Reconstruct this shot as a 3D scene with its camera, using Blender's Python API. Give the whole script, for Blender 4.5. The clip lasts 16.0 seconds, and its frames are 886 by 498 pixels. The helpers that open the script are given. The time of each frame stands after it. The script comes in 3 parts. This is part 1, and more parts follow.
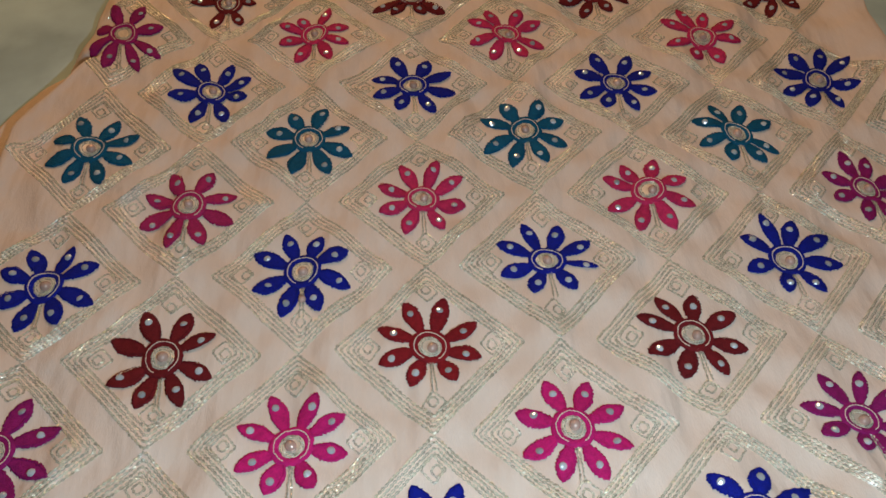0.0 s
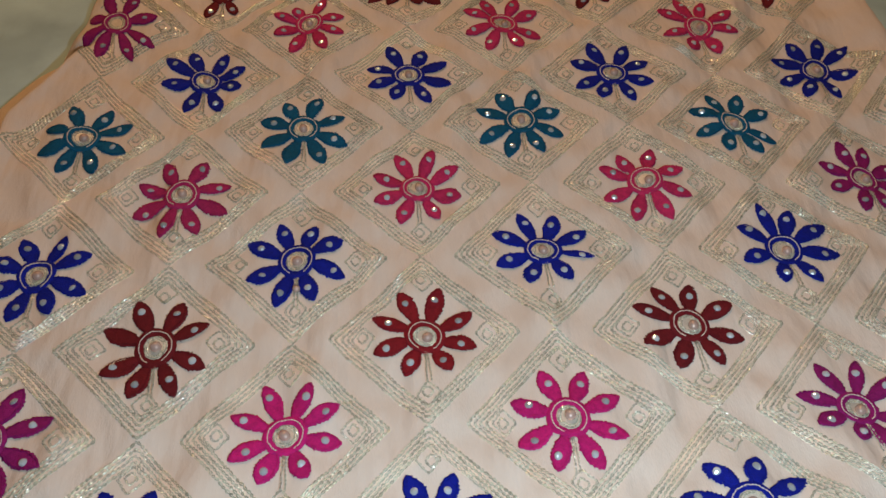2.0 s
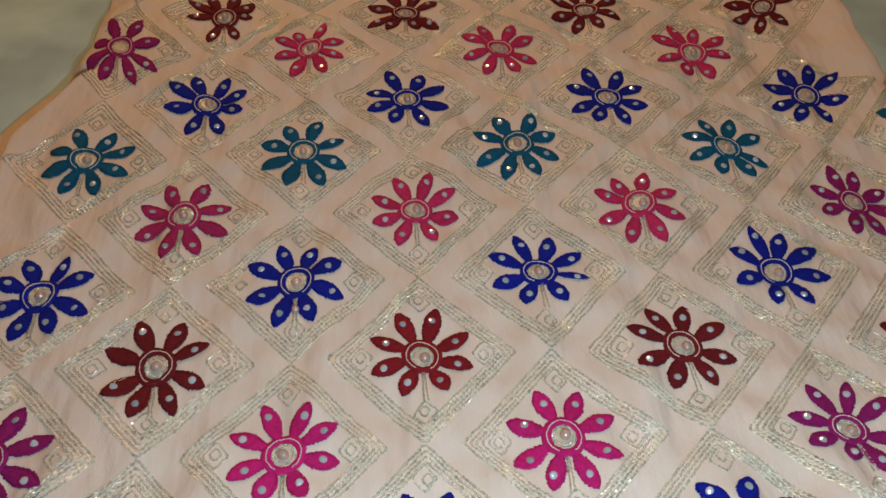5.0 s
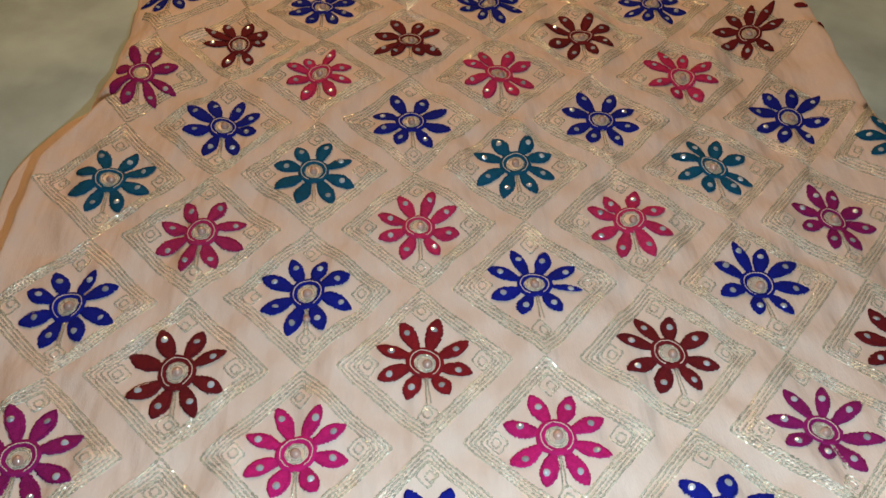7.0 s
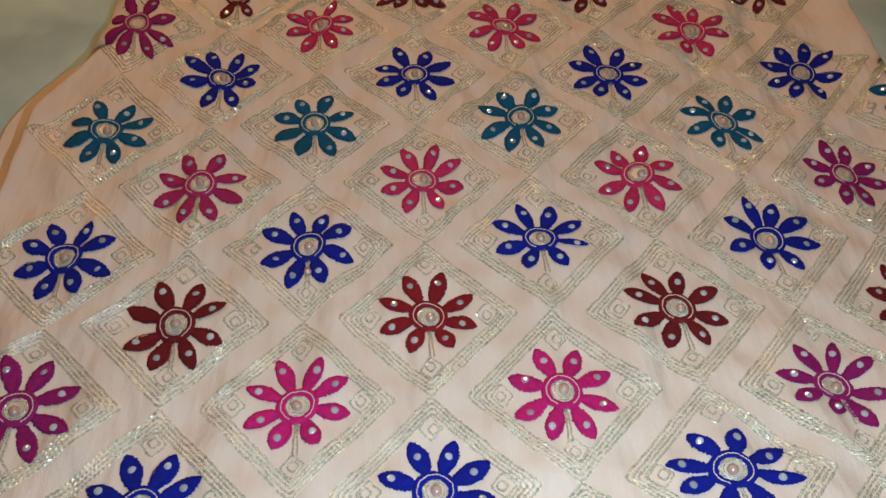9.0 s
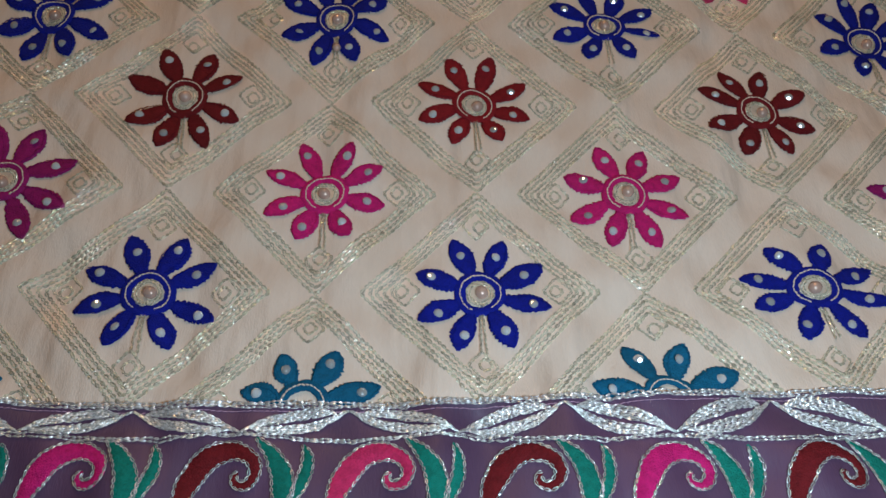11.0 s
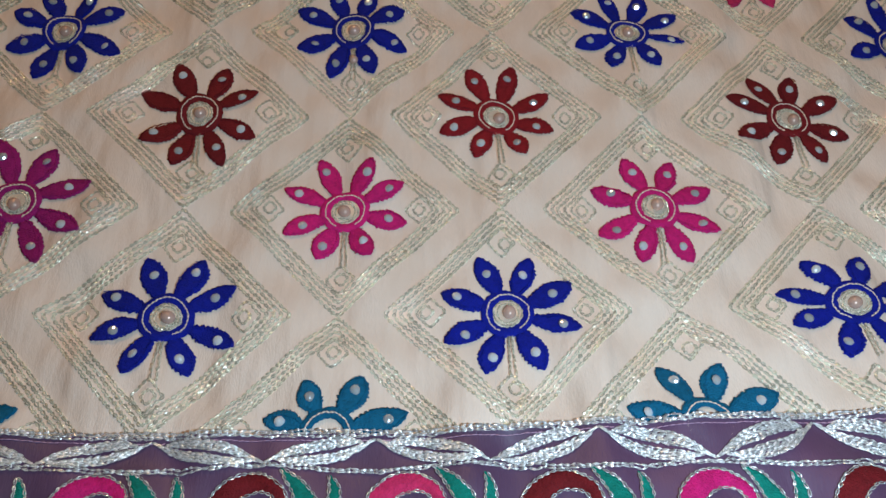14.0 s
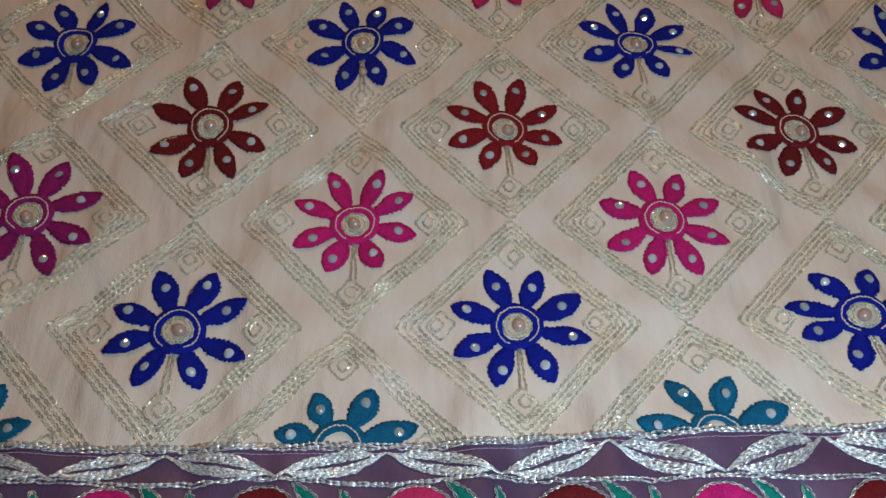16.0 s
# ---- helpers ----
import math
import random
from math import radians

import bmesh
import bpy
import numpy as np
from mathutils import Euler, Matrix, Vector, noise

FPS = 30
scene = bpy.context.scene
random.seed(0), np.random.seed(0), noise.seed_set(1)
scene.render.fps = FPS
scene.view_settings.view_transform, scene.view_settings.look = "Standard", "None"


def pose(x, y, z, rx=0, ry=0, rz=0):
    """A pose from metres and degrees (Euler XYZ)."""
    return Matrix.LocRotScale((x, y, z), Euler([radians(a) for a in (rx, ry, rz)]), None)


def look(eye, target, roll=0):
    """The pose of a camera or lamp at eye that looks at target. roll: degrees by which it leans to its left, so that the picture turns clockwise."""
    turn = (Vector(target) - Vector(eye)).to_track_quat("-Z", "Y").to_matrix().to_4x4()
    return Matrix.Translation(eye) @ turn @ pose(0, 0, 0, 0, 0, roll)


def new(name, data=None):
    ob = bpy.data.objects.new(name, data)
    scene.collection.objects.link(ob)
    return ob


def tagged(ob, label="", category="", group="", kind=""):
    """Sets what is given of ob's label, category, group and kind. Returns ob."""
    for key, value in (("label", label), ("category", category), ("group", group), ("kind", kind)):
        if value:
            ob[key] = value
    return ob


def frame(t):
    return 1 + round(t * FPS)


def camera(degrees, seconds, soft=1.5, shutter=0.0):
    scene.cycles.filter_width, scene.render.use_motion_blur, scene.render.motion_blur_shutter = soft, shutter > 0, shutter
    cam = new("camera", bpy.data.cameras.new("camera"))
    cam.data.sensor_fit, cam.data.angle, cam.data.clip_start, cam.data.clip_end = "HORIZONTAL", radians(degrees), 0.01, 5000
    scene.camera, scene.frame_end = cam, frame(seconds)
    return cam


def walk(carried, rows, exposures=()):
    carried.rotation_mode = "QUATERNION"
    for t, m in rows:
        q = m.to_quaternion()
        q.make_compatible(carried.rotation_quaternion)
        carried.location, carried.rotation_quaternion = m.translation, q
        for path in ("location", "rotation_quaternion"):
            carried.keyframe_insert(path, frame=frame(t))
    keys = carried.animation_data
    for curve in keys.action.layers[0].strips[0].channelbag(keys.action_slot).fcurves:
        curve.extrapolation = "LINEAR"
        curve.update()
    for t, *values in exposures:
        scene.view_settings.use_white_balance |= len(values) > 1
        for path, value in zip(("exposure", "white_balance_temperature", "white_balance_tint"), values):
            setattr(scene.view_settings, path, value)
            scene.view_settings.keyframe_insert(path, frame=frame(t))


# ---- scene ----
# ---- camera and its walk ----
cam = camera(55.74, 16.0, soft=1.5)
ROWS = [
    (0, -0.0115, -0.0927, 0.3586, -3.09, -48.60, -0.74),
    (0.5, -0.0114, -0.0935, 0.3579, -3.20, -48.49, -0.83),
    (1, -0.0119, -0.0928, 0.3565, -3.09, -48.68, -0.83),
    (1.5, -0.0109, -0.0936, 0.3556, -3.15, -48.72, -0.72),
    (2, -0.0103, -0.0934, 0.3546, -3.20, -48.92, -0.89),
    (2.5, -0.0101, -0.0935, 0.3542, -3.29, -49.10, -0.94),
    (3, -0.0093, -0.0960, 0.3555, -3.29, -49.07, -0.83),
    (3.5, -0.0095, -0.0964, 0.3526, -3.22, -49.22, -0.87),
    (4, -0.0093, -0.0958, 0.3536, -3.32, -49.41, -0.94),
    (4.5, -0.0093, -0.0954, 0.3517, -3.43, -49.53, -1.03),
    (5, -0.0102, -0.0976, 0.3605, -3.17, -47.55, -1.10),
    (5.2, -0.0090, -0.1014, 0.3656, -3.34, -47.27, -1.39),
    (7.3, -0.0110, -0.1221, 0.3833, -2.76, -46.26, -0.79),
    (7.5, -0.0114, -0.1227, 0.3814, -2.66, -46.19, -0.75),
    (8, -0.0113, -0.1215, 0.3782, -2.70, -46.43, -0.86),
    (8.5, -0.0109, -0.1204, 0.3772, -2.69, -46.59, -0.82),
    (9, -0.0125, -0.1215, 0.3681, -2.74, -48.39, -1.10),
    (9.2, -0.0132, -0.1232, 0.3570, -2.32, -51.11, -1.55),
    (9.5, -0.0134, -0.1198, 0.3382, -0.72, -56.04, -1.34),
    (9.7, -0.0172, -0.1191, 0.3305, -0.73, -56.89, -2.39),
    (10, -0.0219, -0.1166, 0.3214, -0.47, -57.22, -3.09),
    (10.2, -0.0234, -0.1150, 0.3173, -0.53, -57.63, -3.06),
    (12.3, -0.0502, -0.1014, 0.3005, -0.21, -59.72, -3.45),
    (12.5, -0.0485, -0.1004, 0.3019, -0.27, -59.60, -2.95),
    (13, -0.0432, -0.1013, 0.3035, -0.63, -58.98, -2.71),
    (13.5, -0.0408, -0.0995, 0.3011, -0.77, -58.93, -2.36),
    (14, -0.0411, -0.0976, 0.3004, -0.80, -58.93, -2.31),
    (14.5, -0.0417, -0.0977, 0.3000, -0.55, -59.03, -2.14),
    (15, -0.0422, -0.0983, 0.3029, -0.80, -58.66, -2.25),
    (15.5, -0.0416, -0.0944, 0.3029, -0.98, -58.74, -2.46),
    (16, -0.0433, -0.0946, 0.3039, -0.65, -58.79, -2.03),
]
EXPOSURES = [(0, -0.15, 6500, 10), (3.0, -0.2, 6500, 10), (4.5, -0.38, 6500, 10), (5.0, -0.15, 6500, 10), (7.5, 0.08, 6500, 10), (9.0, -0.05, 6500, 10), (9.5, -0.8, 6550, 10), (10.2, -0.98, 6550, 10),
             (12.3, -0.04, 6320, 10), (13.0, -0.22, 6320, 10), (13.5, -0.26, 6320, 10), (15.0, -0.5, 6380, 10), (16, -0.66, 6400, 10)]
walk(cam, [(t, pose(x, y, z, 90 + pitch, roll, yaw)) for t, x, y, z, yaw, pitch, roll in ROWS], EXPOSURES)

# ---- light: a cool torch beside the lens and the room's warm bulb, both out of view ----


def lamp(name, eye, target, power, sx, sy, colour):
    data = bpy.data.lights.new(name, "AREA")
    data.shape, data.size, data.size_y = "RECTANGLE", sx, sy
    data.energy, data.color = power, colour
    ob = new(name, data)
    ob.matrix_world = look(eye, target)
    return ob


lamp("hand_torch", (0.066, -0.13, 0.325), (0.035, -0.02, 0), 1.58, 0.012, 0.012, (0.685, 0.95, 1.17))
lamp("hanging_bulb", (-0.2, 1.15, 1.15), (0, 0.35, 0), 8.0, 0.2, 0.2, (1.0, 0.58, 0.265))
world = bpy.data.worlds.new("world")
world.use_nodes = True
world.node_tree.nodes["Background"].inputs[0].default_value = (0.5, 0.46, 0.4, 1)
world.node_tree.nodes["Background"].inputs[1].default_value = 0.2
scene.world = world

# ---- materials ----


def material(name, colour, rough=0.8, metal=0.0, vary=0.15, scale=60.0, bump=0.0, bump_scale=400.0, per_object=0.0, per_island=0.0,
             second=None, second_scale=8.0, coat=0.0, sheen=0.0, spec=0.5, stretch=(1, 1, 1), fold=0.0):
    """Colour with variation at two scales, fine relief, and a little difference from piece to piece."""
    mat = bpy.data.materials.new(name)
    mat.use_nodes = True
    tree = mat.node_tree
    nodes, links = tree.nodes, tree.links
    bsdf = nodes["Principled BSDF"]
    bsdf.inputs["Roughness"].default_value = rough
    bsdf.inputs["Metallic"].default_value = metal
    bsdf.inputs["Coat Weight"].default_value = coat
    bsdf.inputs["Coat Roughness"].default_value = 0.06
    bsdf.inputs["Sheen Weight"].default_value = sheen
    bsdf.inputs["Specular IOR Level"].default_value = spec
    coords = nodes.new("ShaderNodeTexCoord")
    space = nodes.new("ShaderNodeMapping")
    space.inputs["Scale"].default_value = stretch
    links.new(coords.outputs["Object"], space.inputs["Vector"])

    def cloud(size, detail=4.0):
        n = nodes.new("ShaderNodeTexNoise")
        n.inputs["Scale"].default_value, n.inputs["Detail"].default_value = size, detail
        links.new(space.outputs[0], n.inputs["Vector"])
        return n.outputs["Fac"]

    def blend(fac, a, b):
        m = nodes.new("ShaderNodeMix")
        m.data_type = "RGBA"
        links.new(fac, m.inputs["Factor"])
        for sock, v in ((m.inputs["A"], a), (m.inputs["B"], b)):
            if isinstance(v, tuple):
                sock.default_value = (*v, 1)
            else:
                links.new(v, sock)
        return m.outputs["Result"]

    dark = tuple(c * (1 - vary) for c in colour)
    light = tuple(min(1, c * (1 + vary)) for c in colour)
    out = blend(cloud(scale), dark, light)
    if second:
        ramp = nodes.new("ShaderNodeMapRange")
        ramp.inputs["From Min"].default_value, ramp.inputs["From Max"].default_value = 0.4, 0.65
        links.new(cloud(second_scale, 6.0), ramp.inputs["Value"])
        out = blend(ramp.outputs["Result"], out, second)
    for amount, socket in ((per_object, ("ShaderNodeObjectInfo", "Random")), (per_island, ("ShaderNodeNewGeometry", "Random Per Island"))):
        if amount:
            hue = nodes.new("ShaderNodeHueSaturation")
            span = nodes.new("ShaderNodeMapRange")
            span.inputs["To Min"].default_value, span.inputs["To Max"].default_value = 1 - amount, 1 + amount
            links.new(nodes.new(socket[0]).outputs[socket[1]], span.inputs["Value"])
            links.new(span.outputs["Result"], hue.inputs["Value"])
            links.new(out, hue.inputs["Color"])
            out = hue.outputs["Color"]
    links.new(out, bsdf.inputs["Base Color"])
    if bump:
        b = nodes.new("ShaderNodeBump")
        b.inputs["Strength"].default_value, b.inputs["Distance"].default_value = bump, 0.0006
        links.new(cloud(bump_scale, 3.0), b.inputs["Height"])
        links.new(b.outputs[0], bsdf.inputs["Normal"])
        if fold:
            soft = nodes.new("ShaderNodeBump")
            soft.inputs["Strength"].default_value, soft.inputs["Distance"].default_value = fold, 0.0065
            links.new(cloud(48, 2.5), soft.inputs["Height"])
            links.new(soft.outputs[0], b.inputs["Normal"])
    return mat


M_CREAM = material("cream_cotton", (0.82, 0.65, 0.53), 0.85, vary=0.06, scale=900, bump=0.4, bump_scale=1500, second=(0.775, 0.605, 0.485), second_scale=70, sheen=0.1, spec=0.2, stretch=(1, 0.3, 1), fold=1.0)
M_THREAD = material("metallic_thread", (1.0, 0.87, 0.66), 0.15, metal=0.5, coat=1.0, spec=1.0, vary=0.12, scale=500, per_island=0.36)
M_SILVER = material("silver_thread", (1.0, 0.98, 0.94), 0.2, metal=0.6, coat=1.0, spec=1.0, vary=0.12, scale=500, per_island=0.36)
M_PURPLE = material("purple_satin", (0.092, 0.045, 0.092), 0.5, vary=0.12, scale=1200, bump=0.25, bump_scale=1400, second=(0.125, 0.06, 0.12), second_scale=30, stretch=(1, 0.2, 1))
M_PINKTHREAD = material("pink_cotton_thread", (0.5, 0.3, 0.42), 0.6)
M_STONE = material("rhinestone_foil", (0.96, 1.0, 1.0), 0.09, metal=0.52, vary=0.2, scale=300, per_object=0.3, coat=0.7)
M_PEARL = material("pearl", (0.66, 0.43, 0.34), 0.2, metal=0.25, vary=0.08, scale=200, coat=0.8, per_object=0.12)
M_DISC = material("gold_tissue", (0.66, 0.54, 0.43), 0.45, metal=0.25, vary=0.2, scale=900, bump=0.6, bump_scale=900)
M_FLOOR = material("grey_marble", (0.43, 0.56, 0.56), 0.4, vary=0.25, scale=22, second=(0.6, 0.77, 0.76), second_scale=13)
M_WALL = material("white_plaster", (0.72, 0.69, 0.63), 0.9, vary=0.04, scale=3, bump=0.2, bump_scale=60)


def felt(name, colour):
    colour = tuple(c * 0.86 for c in colour)
    # lighter mottles put into the felt colour for its sheen and stitch texture
    lit = tuple(c * 1.25 for c in colour)
    return material(name, colour, 0.8, vary=0.4, scale=900, bump=1.0, bump_scale=1300, per_object=0.1, spec=0.22, second=lit, second_scale=330)


FELT = {
    "teal": felt("teal_felt", (0.001, 0.095, 0.185)), "blue": felt("royal_blue_felt", (0.003, 0.01, 0.26)),
    "pink": felt("rose_pink_felt", (0.58, 0.027, 0.115)), "maroon": felt("maroon_felt", (0.165, 0.009, 0.013)),
    "magenta": felt("magenta_felt", (0.6, 0.013, 0.16)), "plum": felt("plum_felt", (0.3, 0.01, 0.13)),
    "red": felt("dark_red_felt", (0.26, 0.01, 0.016)), "rose": felt("deep_rose_felt", (0.42, 0.02, 0.11)),
    "azure": felt("azure_felt", (0.004, 0.12, 0.23)), "green": felt("sea_green_felt", (0.004, 0.2, 0.15)),
}

# ---- the lie of the cloth ----
W, H = 0.14, 0.1066           # one diamond of the pattern
FLOOR = -0.015
COLUMN = {0: -3, 1: -2, 2: -3, 3: -2, 4: -3, 5: -2, 6: -3, 7: -2, 8: -3, 9: -2, 10: -1}
# how far hand work and stretch pull each flower off the even pattern, in mm
PULL = {
    1: [(3.4, -1.9), (-0.7, 0.6), (1.1, 4.0)],
    2: [(0.8, 0.9), (1.5, -2.2), (-3.1, -0.7), (-1.0, -1.9)],
    3: [(1.8, -1.7), (0.0, -0.8), (-0.2, -0.8)],
    4: [(0.3, -5.8), (0.7, -0.4), (-0.5, 2.3), (-2.1, -3.1)],
    5: [(0.4, -2.3), (-0.2, -0.2), (-0.8, 1.0), (-4.3, -2.1)],
    6: [(2.9, -5.9), (-1.1, 1.6), (-0.6, 4.8), (-1.4, -2.6)],
    7: [(1.6, -4.4), (-2.5, -1.3), (-1.8, -2.8), (2.0, -2.8)],
    8: [(0.7, 8.2), (-2.4, 7.5), (-2.0, 3.5), (2.0, -4.9)],
    9: [(1.9, -9.6), (-0.7, -2.5), (1.0, 0.5), (3.1, -0.4)],
    10: [(-4.6, -2.6), (-1.3, -1.5), (0.6, -8.8)],
}
# flowers half under the border, and loose ones by the ridge
PULL[0] = [(0, 2), (0, 2), (0, 5), (0, 5)]
PULL[10].insert(0, (4, 24))
COLUMN[10] = -3
PULL[6].append((-2, 13))
KNOTS = np.array([((COLUMN[r] + 2 * i) * W / 2, r * H / 2, dx / 1000, dy / 1000) for r in PULL for i, (dx, dy) in enumerate(PULL[r])])


def pulled(s, t):
    """Pattern to plan: the even pattern with its stretch."""
    w = np.exp(-((KNOTS[:, 0] - s) ** 2 + (KNOTS[:, 1] - t) ** 2) / (2 * 0.03 ** 2)) + 1e-12
    w0 = w.sum() + 0.02
    return s + (w * KNOTS[:, 2]).sum() / w0, t + (w * KNOTS[:, 3]).sum() / w0


def placed(u, r):
    """Plan of a flower's centre."""
    i = (u - COLUMN.get(r, 0)) // 2
    if r in PULL and 0 <= i < len(PULL[r]):
        return u * W / 2 + PULL[r][i][0] / 1000, r * H / 2 + PULL[r][i][1] / 1000
    return pulled(u * W / 2, r * H / 2)


def smooth(v, lo, hi):
    k = np.clip((v - lo) / (hi - lo), 0, 1)
    return k * k * (3 - 2 * k)


def left_edge(y):
    return -0.2325 - 0.0265 * smooth(-np.asarray(y, float), -0.412, -0.33)


_seed = np.random.default_rng(3)
CREASES = [(2 * np.pi / w * np.cos(a), 2 * np.pi / w * np.sin(a), p, w * 0.012) for w, a, p in zip(_seed.uniform(0.02, 0.07, 12), _seed.normal(0.2, 0.9, 12), _seed.uniform(0, 6, 12))]


def lie(x, y):
    """Height of the cloth over the plan, in metres (x, y may be arrays)."""
    x, y = np.asarray(x, float), np.asarray(y, float)
    a, b = np.clip(x, -0.27, 0.32) / 0.25, (np.clip(y, -0.03, 0.56) - 0.27) / 0.27
    z = (-3.59 - 0.97 * a + 8.18 * b + 1.83 * a * a - 3.72 * a * b + 6.79 * b * b - 1.42 * a ** 3 - 0.42 * a * a * b + 5.71 * a * b * b - 9.32 * b ** 3) / 1000
    # fine slack and creases
    for wx, wy, ph, amp in CREASES:
        z = z + amp * np.sin(wx * x + wy * y + ph)
    z = z + 0.001 * np.sin(95 * x + 4 * np.sin(40 * y)) * smooth(-y, -0.14, 0.0)
    z = z + 0.0003 * np.sin(430 * x + 5 * np.sin(37 * y + 9 * x)) * (0.5 + 0.5 * np.sin(41 * x + 23 * y)) * smooth(-y, -0.11, -0.02)
    z = z + 0.0004 * np.sin(205 * x + 26 * y + 2 * np.sin(31 * x)) * (0.5 + 0.5 * np.sin(23 * x + 1)) * smooth(-y, -0.12, -0.01)
    # soft ridge where the cloth is bunched at the right, and its fall behind it
    z = z + 0.011 * np.exp(-((x - 0.337) / 0.02) ** 2) * smooth(y, 0.26, 0.34)
    z = z - 0.085 * smooth(x, 0.34, 0.368) * smooth(y, 0.352, 0.375)
    # fall at the left, with folds along it
    e = left_edge(y) - x
    back = smooth(y, 0.403, 0.413)
    drop = np.clip(e, 0, None) * 2.2 * smooth(e, -0.004, 0.02) * (1 - back) + np.clip(e + 0.014, 0, None) * 0.6 * back
    low = smooth(-y, -0.42, -0.39)
    z = z - drop + low * 0.006 * np.sin(e * 300 + 9 * y) * smooth(e, -0.014, 0.012)
    # the lifted lip with a fold under it
    z = z + 0.006 * np.exp(-((x + 0.232) / 0.014) ** 2 - ((y - 0.424) / 0.016) ** 2) - 0.026 * np.exp(-((x + 0.243) / 0.013) ** 2 - ((y - 0.402 - 0.5 * (x + 0.243)) / 0.0055) ** 2)
    return np.maximum(z, FLOOR + 0.001 + 0.0015 * (1 + np.sin(70 * x + 20 * y)))


def linked(name, verts, faces, mat, parent=None, label="", origin=(0, 0, 0), shade=True):
    """One mesh object, under a thing or a part; verts in the world, kept relative to origin."""
    me = bpy.data.meshes.new(name)
    v = np.asarray(verts, float) - np.asarray(origin, float)
    me.from_pydata(v.tolist(), [], faces if isinstance(faces, list) else faces.tolist())
    if shade:
        me.shade_smooth()
    me.materials.append(mat)
    ob = new(name, me)
    if parent is not None:
        ob.parent = parent
        base = Vector(parent.get("base", (0, 0, 0)))
        ob.location = Vector(origin) - base
    else:
        ob.location = origin
    ob["base"] = tuple(origin)
    if label:
        tagged(ob, label)
    return ob


def on_cloth(pts, lift):
    pts = np.asarray(pts, float)
    return np.c_[pts, lie(pts[:, 0], pts[:, 1]) + lift]


# ---- setting ----


def slab(name, x0, x1, y0, y1, z0, z1, mat):
    bm = bmesh.new()
    bmesh.ops.create_cube(bm, size=1, matrix=Matrix.Translation(((x0 + x1) / 2, (y0 + y1) / 2, (z0 + z1) / 2)) @ Matrix.Diagonal((x1 - x0, y1 - y0, z1 - z0, 1)))
    me = bpy.data.meshes.new(name)
    bm.to_mesh(me)
    bm.free()
    me.materials.append(mat)
    return new(name, me)


tagged(slab("floor", -2, 2, -2, 2.4, FLOOR - 0.1, FLOOR, M_FLOOR), "mottled grey-green marble floor under the cloth", "floor", kind="structure")
# walls and ceiling are unseen, added to bounce the lamps and fill reflections
tagged(slab("wall_north", -2, 2, 2.4, 2.55, FLOOR, 2.6, M_WALL), "unseen off-white plaster wall, added to close the room", "wall", kind="structure")
tagged(slab("wall_south", -2, 2, -2.15, -2, FLOOR, 2.6, M_WALL), "unseen off-white plaster wall, added to close the room", "wall", kind="structure")
tagged(slab("wall_east", 2, 2.15, -2.15, 2.55, FLOOR, 2.6, M_WALL), "unseen off-white plaster wall, added to close the room", "wall", kind="structure")
tagged(slab("wall_west", -2.15, -2, -2.15, 2.55, FLOOR, 2.6, M_WALL), "unseen off-white plaster wall, added to close the room", "wall", kind="structure")
tagged(slab("ceiling", -2.15, 2.15, -2.15, 2.55, 2.6, 2.7, M_WALL), "unseen white ceiling, added to close the room", "ceiling", kind="structure")

# ---- the embroidered cloth ----


def sheet(x0, x1, y0, y1, nx, ny, lift, ywave=None, xleft=None, xright=None):
    xs, ys = np.linspace(x0, x1, nx), np.linspace(y0, y1, ny)
    gx, gy = np.meshgrid(xs, ys)
    if ywave is not None:
        k = (gy - y0) / (y1 - y0)
        gy = y0 + k * (ywave(gx) - y0)
    if xleft is not None:
        far = xright(gy)
        gx = far + (x1 - gx) / (x1 - x0) * (xleft(gy) - far)
    v = np.c_[gx.ravel(), gy.ravel(), lie(gx, gy).ravel() + lift]
    i = (np.arange(ny - 1)[:, None] * nx + np.arange(nx - 1)[None]).ravel()
    return v, np.c_[i, i + 1, i + nx + 1, i + nx]


v, f = sheet(-0.33, 0.46, -0.095, 0.72, 420, 420, 0.0, xleft=lambda y: left_edge(y) - 0.007 - 0.016 * smooth(-y, -0.43, -0.39) - 0.004 * np.sin(23 * y), xright=lambda y: 0.46 - 0.102 * smooth(y, 0.35, 0.38) + 0.002 * np.sin(40 * y))
fabric = linked("embroidered_fabric", v, f, M_CREAM)
tagged(fabric, "peach-cream cotton cloth embroidered with metallic diamonds, spread on the floor", "fabric")
solid = fabric.modifiers.new("thickness", "SOLIDIFY")
solid.thickness, solid.offset = 0.0006, -1

# one strand of a stitch: four rings along it, narrow where it dives into the cloth, fuller towards its far end
ALONG, BOW, FULL, RISE = np.array((0.0, 0.3, 0.72, 1.0)), np.array((0.12, 0.8, 1.0, 0.15)), np.array((0.5, 1.0, 1.0, 0.4)), np.array((0.1, 0.55, 0.65, 0.2))
TUBE = np.array([(k * 4 + q, k * 4 + (q + 1) % 4, (k + 1) * 4 + (q + 1) % 4, (k + 1) * 4 + q) for k in range(3) for q in range(4)])
rng = np.random.default_rng(7)


